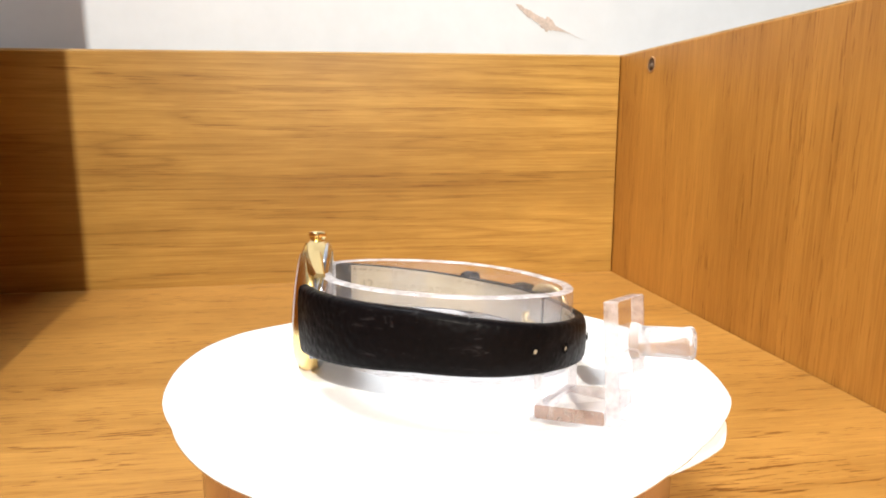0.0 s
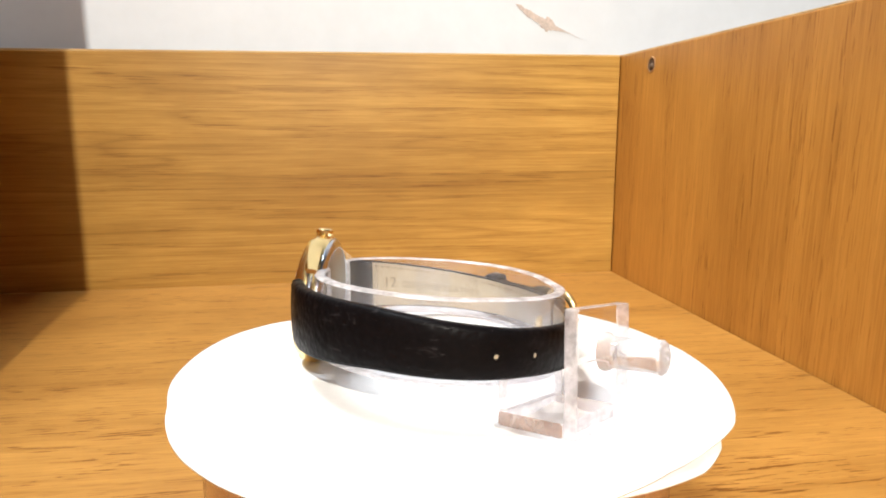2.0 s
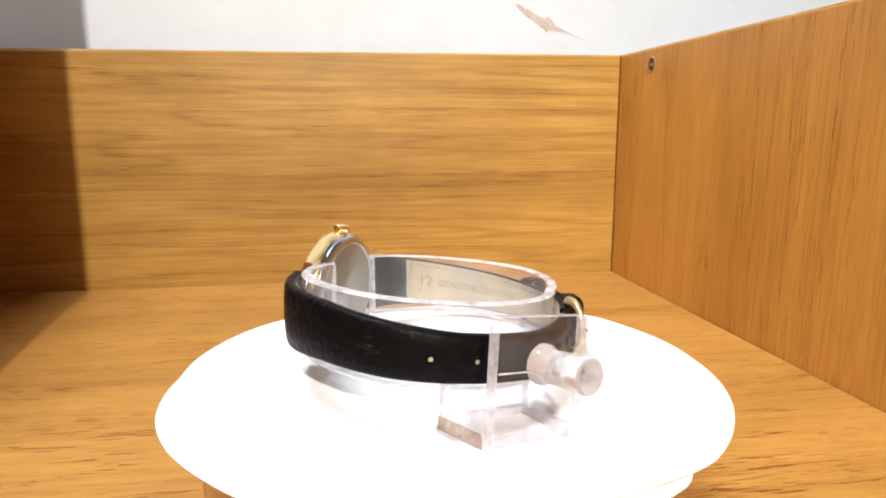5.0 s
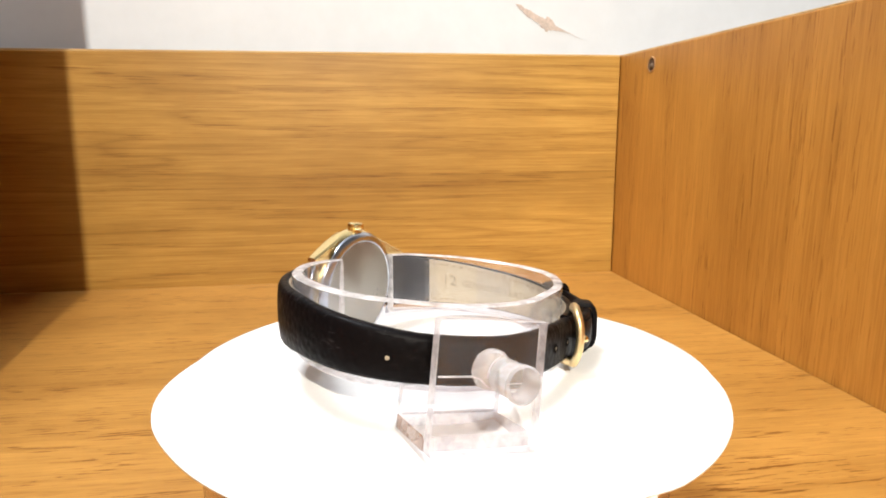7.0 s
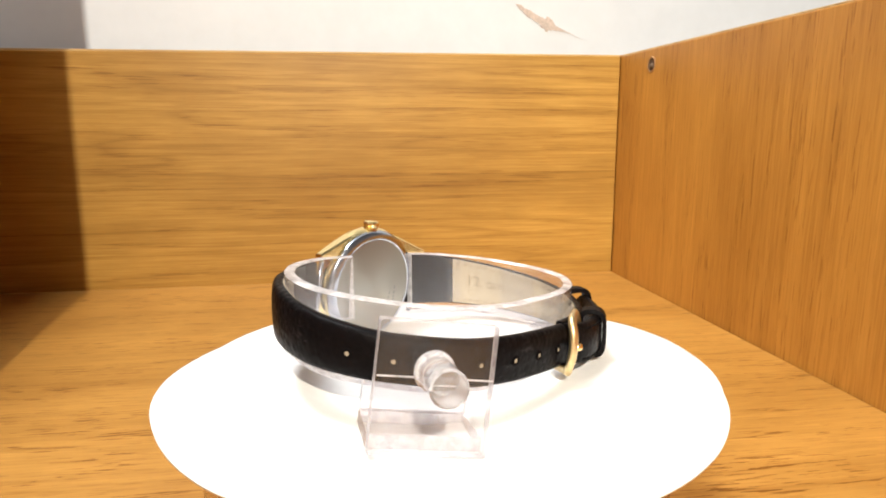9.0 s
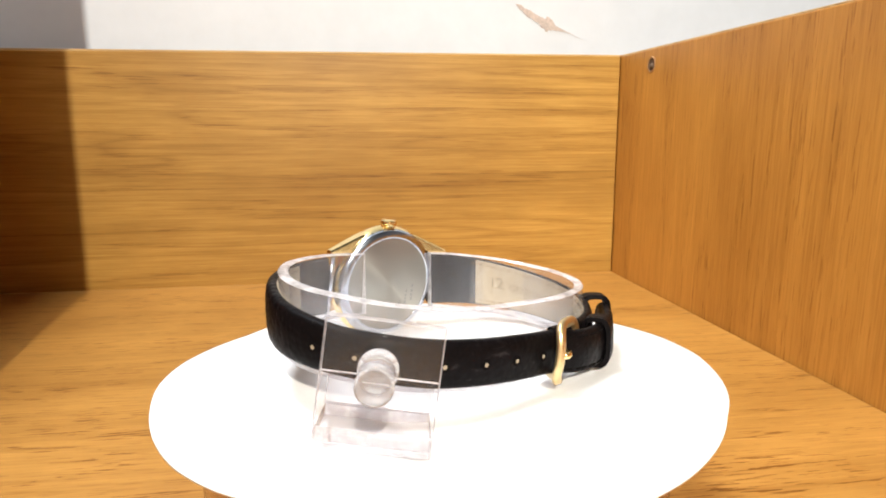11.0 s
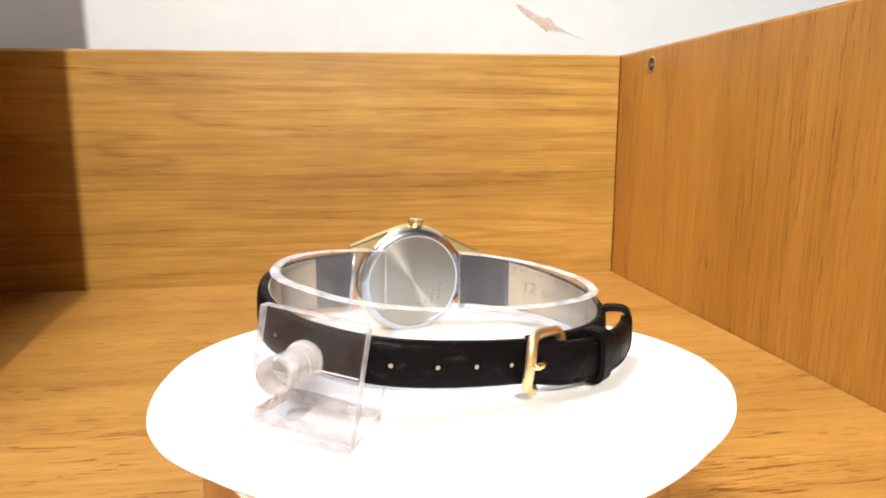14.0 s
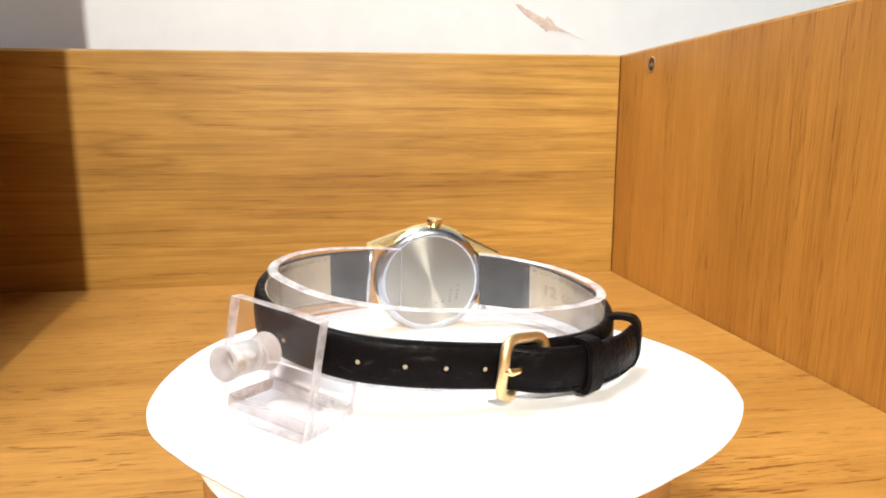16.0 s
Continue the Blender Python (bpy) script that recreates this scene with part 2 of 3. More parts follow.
def panel(name, lo, hi, material, label, bevel=0.0006):
    size = [b - a for a, b in zip(lo, hi)]
    c = [(a + b) / 2 for a, b in zip(lo, hi)]
    ob = part(name, block(size, (0, 0, 0), bevel, 2), material, label=label, smooth=False)
    ob.location = c
    return tagged(ob, kind="structure")


def settle(ob):
    """The floor and side panel fall slightly towards the open front."""
    ob.matrix_world = Matrix.Translation((0, BACK_Y, 0)) @ Matrix.Rotation(radians(FALL), 4, "X") @ Matrix.Translation((0, -BACK_Y, 0)) @ Matrix.Translation(ob.location)
    return ob


def low_left(ob):
    """The back panel's top falls slightly to one side."""
    for v in ob.data.vertices:
        if ob.location.z + v.co.z > 0.1:
            v.co.z -= 0.0125 * max(0.0, RIGHT_X - (ob.location.x + v.co.x))
    return ob


FALL = 1.4
FLOOR_DROP = (BACK_Y - 0.115) * math.sin(radians(FALL))
settle(panel("floor", (-0.1615, -0.62, -TH), (RIGHT_X - 0.0005, BACK_Y + 0.0004, 0), wood_floor, "yellow oak veneer shelf floor with fine dark pores", 0.0002))
low_left(panel("wall_back", (-0.30, BACK_Y, -0.06), (RIGHT_X - 0.0005, BACK_Y + TH, TOP_Z), wood_back, "yellow oak veneer back panel with horizontal grain"))
right = settle(panel("wall_right", (RIGHT_X, -0.62, -TH), (RIGHT_X + TH, BACK_Y + TH, TOP_Z), wood_side, "unseen orange oak side panel, raised to shade the left floor with upright grain"))
# out of view; height set to keep ceiling_lamp off the floor's left strip
settle(panel("wall_left", (-0.180, -0.62, -TH), (-0.162, BACK_Y - 0.0005, 0.228), wood_side, "unseen orange oak side panel, raised to shade the left floor"))
# out of view; added to block front_bulb and shade the left corner
panel("shadow_board", (-0.1615, 0.071, -0.012), (-0.0970, 0.080, 0.285), wood_side, "unseen oak board added to cast the shadow at the left")
low_left(panel("edge_trim", (-0.30, BACK_Y + 0.0008, TOP_Z), (RIGHT_X, BACK_Y + TH - 0.001, TOP_Z + 0.0008), wood_edge, "pale oak edge banding on the panel tops", 0.0003))
settle(panel("edge_trim", (RIGHT_X + 0.0008, -0.62, TOP_Z), (RIGHT_X + TH - 0.001, BACK_Y + TH, TOP_Z + 0.0008), wood_edge, "pale oak edge banding on the panel tops", 0.0003))
panel("wall_north", (-1.6, WALL_Y, -0.8), (1.6, WALL_Y + 0.1, 2.3), white_paint, "white painted wall behind the oak shelf", 0.002)
panel("wall_south", (-1.6, -1.7, -0.8), (1.6, -1.6, 2.3), room_paint, "unseen room wall, kept dark grey to limit bounced light", 0.002)
panel("wall_east", (1.6, -1.7, -0.8), (1.7, WALL_Y + 0.1, 2.3), room_paint, "unseen room wall, kept dark grey to limit bounced light", 0.002)
panel("wall_west", (-1.7, -1.7, -0.8), (-1.6, WALL_Y + 0.1, 2.3), room_paint, "unseen room wall, kept dark grey to limit bounced light", 0.002)
panel("ceiling", (-1.7, -1.7, 2.3), (1.7, WALL_Y + 0.1, 2.4), room_paint, "unseen ceiling, kept dark grey to limit bounced light", 0.002)
panel("ground", (-1.7, -1.7, -0.85), (1.7, WALL_Y + 0.1, -0.8), wood_edge, "pale wooden room floor", 0.002)

# ---- the turntable's place: everything on it shares its axis ----
AXIS = Vector((0.01925, 0.11516, 0.0))
PAPER_Z = 0.0278


def at_axis(name, label, category):
    """An Empty on the paper's top at the axis; parts are placed in its space, in millimetres times MM."""
    e = new(name)
    e.location = (AXIS.x, AXIS.y, PAPER_Z)
    return tagged(e, label=label, category=category)


# edge of the hand-cut card: angle in degrees, radius in millimetres
CUT = [(-170, 48.8), (-158, 47.9), (-146, 48.9), (-134, 50.0), (-122, 50.6), (-110, 50.6), (-98, 50.9), (-86, 51.2), (-74, 50.9), (-62, 49.8),
       (-50, 49.6), (-38, 50.6), (-26, 52.4), (-14, 52.4), (-2, 52.2), (10, 51.7), (22, 51.2), (34, 52.0), (46, 52.9), (58, 54.1),
       (70, 54.0), (82, 52.6), (94, 50.9), (106, 49.4), (118, 48.0), (130, 49.2), (142, 51.1), (154, 51.1), (166, 50.2), (178, 49.3)]


def cut_radius(a, table):
    xs = [p[0] for p in table] + [table[0][0] + 360]
    ys = [p[1] for p in table] + [table[0][1]]
    a = (a + 170) % 360 - 170
    return float(np.interp(a, xs, ys))


def sheet(table, thick, wave, top, dome=0.0):
    """A cut sheet with a slightly wavy rim; table gives its edge."""
    bm = bmesh.new()
    n, rows = 144, []
    for f in (0.0, 0.35, 0.62, 0.80, 0.91, 0.97, 1.0):
        ring = []
        for i in range(n):
            a = -180 + 360 * i / n
            r = f * cut_radius(a, table)
            z = top + dome * (1 - max(0.0, min(1.0, (f - 0.70) / 0.30)) ** 1.4) + wave * max(0.0, (f - 0.7) / 0.3) ** 2 * (0.6 * math.sin(radians(2 * a + 40)) + 0.4 * math.sin(radians(5 * a)))
            ring.append((r * MM * math.cos(radians(a)), r * MM * math.sin(radians(a)), z * MM))
        rows.append(ring)
    for side in (0.0, -thick * MM):
        grid = [[bm.verts.new((x, y, z + side)) for x, y, z in ring] for ring in rows[1:]]
        mid = bm.verts.new((0, 0, (top + dome) * MM + side))
        for i in range(n):
            j = (i + 1) % n
            bm.faces.new((mid, grid[0][i], grid[0][j]))
            for lo, hi in zip(grid, grid[1:]):
                bm.faces.new((lo[i], hi[i], hi[j], lo[j]))
        if side == 0.0:
            rim = grid[-1]
        else:
            for i in range(n):
                j = (i + 1) % n
                bm.faces.new((rim[i], grid[-1][i], grid[-1][j], rim[j]))
    return bm


DOME = 1.5


def make_turntable():
    t = at_axis("turntable", "small glossy display turntable, tinted brown for mirrored oak, with a white platter", "turntable")
    drop = (PAPER_Z + FLOOR_DROP) / MM
    prof = [(0, -drop), (41.0, -drop), (42.2, -drop + 0.6), (43.2, -drop + 3.0), (43.4, -6.0), (43.6, -4.2), (43.2, -3.2), (0, -3.2)]
    sharp(part("body", lathe([(r * MM, z * MM) for r, z in prof], 96), body_plastic, t, "glossy round base, tinted brown for the oak it mirrors"))
    part("platter", lathe([(0, -3.2 * MM), (36 * MM, -3.2 * MM), (36 * MM, 2.1 * MM), (0, 2.1 * MM)], 96), paper, t, "white platter disc")
    return t


def make_card(table, wave, top, dome, label):
    """A loose sheet of card lying on the turntable, in one piece."""
    ob = part("white_card", sheet(table, 0.35, wave, top, dome), paper, label=label)
    ob.location = (AXIS.x, AXIS.y, PAPER_Z)
    return tagged(ob, category="card")


turntable = make_turntable()
LOW = [(a, 45.0) for a in range(-170, -75, 15)] + [(-64, 46.8), (-54, 49.0), (-42, 51.4), (-31, 51.2), (-20, 47.5)] + [(a, 45.0) for a in range(-5, 180, 15)]
under_card = make_card(LOW, 0.5, -0.9, 0.0, "white card under-sheet sticking out below the top card")
top_card = make_card(CUT, 0.5, 1.0, DOME, "hand-cut round white card with a wavy edge")

# ---- paths in plan, millimetres from the axis ----


def catmull(points, step):
    """A smooth line through the points, resampled evenly."""
    p = [np.array(q, float) for q in points]
    p = [2 * p[0] - p[1]] + p + [2 * p[-1] - p[-2]]
    out = []
    for a, b, c, d in zip(p, p[1:], p[2:], p[3:]):
        for k in range(24):
            u = k / 24
            out.append(0.5 * (2 * b + (c - a) * u + (2 * a - 5 * b + 4 * c - d) * u * u + (3 * b - a - 3 * c + d) * u ** 3))
    out.append(p[-2])
    out = np.array(out)
    s = np.concatenate([[0], np.cumsum(np.linalg.norm(np.diff(out, axis=0), axis=1))])
    n = max(2, int(s[-1] / step) + 1)
    q = np.linspace(0, s[-1], n)
    return np.stack([np.interp(q, s, out[:, 0]), np.interp(q, s, out[:, 1])], 1), q


def normals(path):
    """Unit normals in plan, pointing to the right of the way."""
    d = np.gradient(path, axis=0)
    d /= np.linalg.norm(d, axis=1)[:, None]
    return np.stack([d[:, 1], -d[:, 0]], 1), d


def tilt_z(x, y):
    """Height of the strap's middle over the card: the watch leans."""
    return 12.6 - 0.12 * x - 0.10 * y - 0.1 * max(0.0, -8.0 - x) * min(1.0, max(0.0, -y / 10.0))


def sweep(path, section, height):
    """A closed section (across, up) as a function of the running index, swept along a plan path; ends are capped.
    height(i) is the middle's height. Faces of section side k get material index by the caller."""
    bm = bmesh.new()
    nrm, _ = normals(path)
    rings = []
    for i, (p, n) in enumerate(zip(path, nrm)):
        sec = section(i)
        rings.append([bm.verts.new(((p[0] + n[0] * a) * MM, (p[1] + n[1] * a) * MM, (height(i) + u) * MM)) for a, u in sec])
    k = len(rings[0])
    sides = []
    for lo, hi in zip(rings, rings[1:]):
        for j in range(k):
            f = bm.faces.new((lo[j], lo[(j + 1) % k], hi[(j + 1) % k], hi[j]))
            sides.append((f, j))
    bm.faces.new(rings[0]), bm.faces.new(rings[-1][::-1])
    return bm, sides


def strap_section(width, thick, pad):
    """Rounded strap section: the outer face bulges by pad; across > 0 is the outer side."""
    w, o = width / 2, thick
    return [(0.0, -w + 0.25), (0.25, -w), (o * 0.55, -w), (o * 0.85, -w + 0.25), (o, -w + 0.9), (o + pad * 0.7, -w * 0.5), (o + pad, 0),
            (o + pad * 0.7, w * 0.5), (o, w - 0.9), (o * 0.85, w - 0.25), (o * 0.55, w), (0.25, w), (0.0, w - 0.25)]


# inner faces of the two strap halves, from the case's lugs on
LONG = [(-23.3, -9.3), (-21.0, -15.6), (-17.0, -21.9), (-11.2, -26.9), (-4.2, -30.3), (3.0, -31.2), (10.2, -29.1), (15.8, -24.6), (20.0, -18.6), (22.0, -11.6), (22.8, -3.5), (22.9, 4.5)]
TIP = [(22.9, 4.5), (24.5, 10.7), (23.3, 17.7), (20.1, 25.2), (15.8, 30.9), (11.7, 34.5)]
SHORT = [(-20.4, 15.3), (-18.2, 21.3), (-14.8, 26.3), (-8.7, 30.5), (-1.2, 32.5), (5.3, 31.9), (11.6, 28.7), (16.6, 23.5), (20.0, 17.1), (21.8, 10.5), (22.4, 5.0)]

watch = at_axis("wristwatch", "gold-plated ladies' wristwatch with black leather strap, buckled round a clear cuff", "wristwatch")


def strap_half(name, points, w0, w1, t0, t1, flip, label, lining_from=9.5, taper=46.0):
    path, s = catmull(points, 0.6)
    sign = -1 if flip else 1

    def width(i):
        return w0 + (w1 - w0) * min(1.0, s[i] / taper)

    def section(i):
        thick = t0 + (t1 - t0) * min(1.0, s[i] / 16.0)
        return [(sign * a, u) for a, u in strap_section(width(i), thick, 0.14 * thick)]
    bm, sides = sweep(path, section, lambda i: tilt_z(*path[i]))
    ob = part(name, bm, [leather, leather_edge], watch, label)
    sharp(ob, 50)
    # the lining, a thin skin on the inner face
    nrm, _ = normals(path)
    first = next(i for i, v in enumerate(s) if v >= lining_from)
    for nm, a, b, mat, lab in (("lining_pad", 0, first + 1, leather_pad, "dark grey inner patch beside the lug"), ("lining", first, len(s), lining, "beige leather lining with stitched edges")):
        sub = path[a:b]
        sec = lambda i: [(sign * -0.18, -width(i + a) / 2 + 0.35), (sign * 0.05, -width(i + a) / 2 + 0.3), (sign * 0.05, width(i + a) / 2 - 0.3), (sign * -0.18, width(i + a) / 2 - 0.35)]
        b2, _ = sweep(sub, sec, lambda i: tilt_z(*sub[i]))
        part(nm, b2, mat, ob, lab, smooth=False)
    return ob, path, s, width, sign


def stitches(parent, path, s, width, sign, across, inset, start, stop, pitch, length, material, name):
    """Rows of short threads along both edges, on the face at this distance across."""
    bm = bmesh.new()
    nrm, tan = normals(path)
    at = start
    while at < stop:
        i = int(np.searchsorted(s, at))
        if i >= len(s):
            break
        for side in (-1, 1):
            p, n, d = path[i], nrm[i], tan[i]
            u = side * (width(i) / 2 - inset)
            c = Vector(((p[0] + n[0] * sign * across) * MM, (p[1] + n[1] * sign * across) * MM, (tilt_z(*p) + u) * MM))
            m = Matrix.Translation(c) @ Matrix(((d[0], n[0], 0, 0), (d[1], n[1], 0, 0), (0, 0, 1, 0), (0, 0, 0, 1)))
            bmesh.ops.create_cube(bm, size=1.0, matrix=m @ Matrix.Diagonal((length * MM, 0.22 * MM, 0.28 * MM, 1)))
        at += pitch
    return tagged(part(name, bm, material, parent, smooth=False), kind="stuff")


long_half, lp, ls, lw, lsign = strap_half("strap_long_half", LONG, 11.8, 7.4, 1.9, 1.8, False, "black creased leather strap half with punched holes")
short_half, sp, ss, sw, ssign = strap_half("strap_buckle_half", SHORT, 12.0, 8.0, 2.4, 1.6, True, "black leather strap half carrying the buckle", 11.4)
stitches(short_half, sp, ss, sw, ssign, -0.22, 1.2, 10.5, 48.0, 1.7, 0.75, thread_tan, "lining_stitching")
stitches(long_half, lp, ls, lw, lsign, -0.22, 1.2, 10.5, 70.0, 1.7, 0.75, thread_tan, "lining_stitching")
stitches(long_half, lp, ls, lw, lsign, 1.66, 0.9, 3.0, 80.0, 1.5, 0.8, thread, "edge_stitching")

# free end beyond the buckle, running outside the other half
tp, ts = catmull(TIP, 0.6)


def tip_width(i):
    left = (ts[-1] - ts[i]) / 4.0
    return 7.5 * (1.0 if left > 1 else max(0.25, math.sqrt(max(0.0, 1 - (1 - left) ** 2))))


bm, _ = sweep(tp, lambda i: strap_section(tip_width(i), 1.5, 0.4), lambda i: tilt_z(*tp[i]))
tip = sharp(part("strap_tip", bm, leather, watch, "black leather strap end tucked through the loops"), 50)
stitches(tip, tp, ts, tip_width, 1, 1.54, 0.9, 2.0, ts[-1] - 5, 1.5, 1.0, thread, "edge_stitching")


def keeper(name, centre, angle, deep, tall, wide, thick, lean, label):
    """A leather loop: a rounded ring round the strap, its opening along the strap's way."""
    bm = bmesh.new()
    n = 28
    rings = []
    for i in range(n):
        a = 2 * math.pi * i / n
        c, s_ = math.cos(a), math.sin(a)
        ex = abs(c) ** 0.6 * (1 if c > 0 else -1)
        ey = abs(s_) ** 0.6 * (1 if s_ > 0 else -1)
        ring = []
        for off, along in ((0, -wide / 2), (thick, -wide / 2 + 0.2), (thick, wide / 2 - 0.2), (0, wide / 2)):
            ring.append(bm.verts.new(Vector((along, ex * (deep / 2 + off), ey * (tall / 2 + off))) * MM))
        rings.append(ring)
    for i in range(n):
        j = (i + 1) % n
        for k in range(4):
            bm.faces.new((rings[i][k], rings[j][k], rings[j][(k + 1) % 4], rings[i][(k + 1) % 4]))
    ob = part(name, bm, leather, watch, label)
    ob.matrix_local = pose(centre[0] * MM, centre[1] * MM, centre[2] * MM, lean, 0, angle)
    return sharp(ob, 60)


keeper("keeper_loop", (22.9, 19.0, tilt_z(22, 19.6) + 0.1), 114, 4.0, 7.8, 3.5, 0.8, 0, "black leather keeper loop round the strap")
keeper("keeper_loop", (13.2, 31.7, tilt_z(12.6, 31.2) + 0.2), 140, 5.0, 8.2, 3.0, 0.9, 0, "wider black leather keeper loop standing off the strap")


# punched holes
def punched(s_at):
    i = int(np.searchsorted(ls, s_at))
    nrm, tan = normals(lp)
    p, n, d = lp[i], nrm[i], tan[i]
    c = Vector(((p[0] + n[0] * 2.24) * MM, (p[1] + n[1] * 2.24) * MM, tilt_z(*p) * MM))
    m = Matrix.Translation(c) @ Matrix(((d[0], 0, n[0], 0), (d[1], 0, n[1], 0), (0, 1, 0, 0), (0, 0, 0, 1)))
    ring = lathe([(0.36 * MM, -0.3 * MM), (0.38 * MM, 0.05 * MM), (0.60 * MM, 0.07 * MM), (0.85 * MM, -0.1 * MM)], 20, m)
    ob = part("hole_rim", ring, hollow, long_half)
    part("hole_opening", lathe([(0, -0.06 * MM), (0.36 * MM, -0.06 * MM)], 20, m), lining, long_half, "pale lining seen through the punched hole")


for target in ((8.8, -31.8), (14.8, -28.7), (21.5, -17.9), (23.0, -11.5), (24.2, -5.2), (23.9, 1.1)):
    k = int(np.argmin(((lp - np.array(target)) ** 2).sum(1)))
    punched(ls[k])


# ---- buckle ----
def tube(points, radius, m, closed=False, flat=1.0, steps=10):
    """A rod of elliptic section along 3D points, in millimetres."""
    bm = bmesh.new()
    pts = [Vector(p) for p in points]
    n = len(pts)
    rings = []
    for i, p in enumerate(pts):
        a = pts[(i - 1) % n] if closed or i else pts[0]
        b = pts[(i + 1) % n] if closed or i < n - 1 else pts[-1]
        d = (b - a).normalized()
        side = d.cross(Vector((0, 0, 1)) if abs(d.z) < 0.9 else Vector((1, 0, 0))).normalized()
        up = side.cross(d)
        rings.append([bm.verts.new((m @ (p + side * radius * math.cos(t) + up * radius * flat * math.sin(t))) * 1.0)
                      for t in (2 * math.pi * k / steps for k in range(steps))])
    for i in range(n if closed else n - 1):
        lo, hi = rings[i], rings[(i + 1) % n]
        for k in range(steps):
            bm.faces.new((lo[k], lo[(k + 1) % steps], hi[(k + 1) % steps], hi[k]))
    if not closed:
        bm.faces.new(rings[0]), bm.faces.new(rings[-1][::-1])
    return bm


def make_buckle():
    """x along the strap, y up, z outwards; built in millimetres."""
    frame_pts = []
    for k in range(48):
        a = 2 * math.pi * k / 48
        c, s_ = math.cos(a), math.sin(a)
        x = 4.1 * abs(c) ** 0.55 * (1 if c > 0 else -1)
        y = 4.8 * abs(s_) ** 0.45 * (1 if s_ > 0 else -1)
        y *= 1.0 if x < 0 or y > 0 else 0.62
        z = 1.1 * (1 - (y / 5.0) ** 2) + (1.3 if x < 0 else -1.9) * abs(x) / 4.1
        if y < 0 and x > -1.6:
            z -= 2.6 * min(1.0, (x + 1.6) / 1.6)
        frame_pts.append((x, y, z))
    p = np.array((24.4, 7.3))
    m = Matrix.Translation((p[0] * MM, p[1] * MM, (tilt_z(24, 3) - 0.1) * MM)) @ Matrix.Rotation(radians(-90), 4, "Z")
    m = m @ Matrix(((-1, 0, 0, 0), (0, 0, 1, 0), (0, 1, 0, 0), (0, 0, 0, 1))) @ Matrix.Rotation(radians(-7), 4, "Z") @ Matrix.Scale(MM, 4)
    b = part("buckle", tube(frame_pts, 0.92, m, True, 0.8, 12), gold_satin, watch, "satin gold buckle frame")
    part("tongue", tube([(-3.9, 0, 2.6), (-3.0, 0, 2.9), (-1.6, 0, 2.2), (-0.6, 0, 1.0)], 0.62, m), gold, b, "gold buckle tongue")
    return b


make_buckle()

# ---- the case: z of its own space points out of the dial, y along the strap, x up ----
CASE = Matrix.Translation((-23.3 * MM, 4.1 * MM, 14.0 * MM)) @ pose(0, 0, 0, -5.5, 0, 0) @ pose(0, 0, 0, 0, 0, -3) @ pose(0, 0, 0, 0, 5, 0) @ Matrix(((0, 0, -1, 0), (0, -1, 0, 0), (-1, 0, 0, 0), (0, 0, 0, 1))) @ Matrix.Diagonal((1.09, 1.09, 1.0, 1.0))
# columns: own x -> -z (down), own y -> -y, own z -> -x


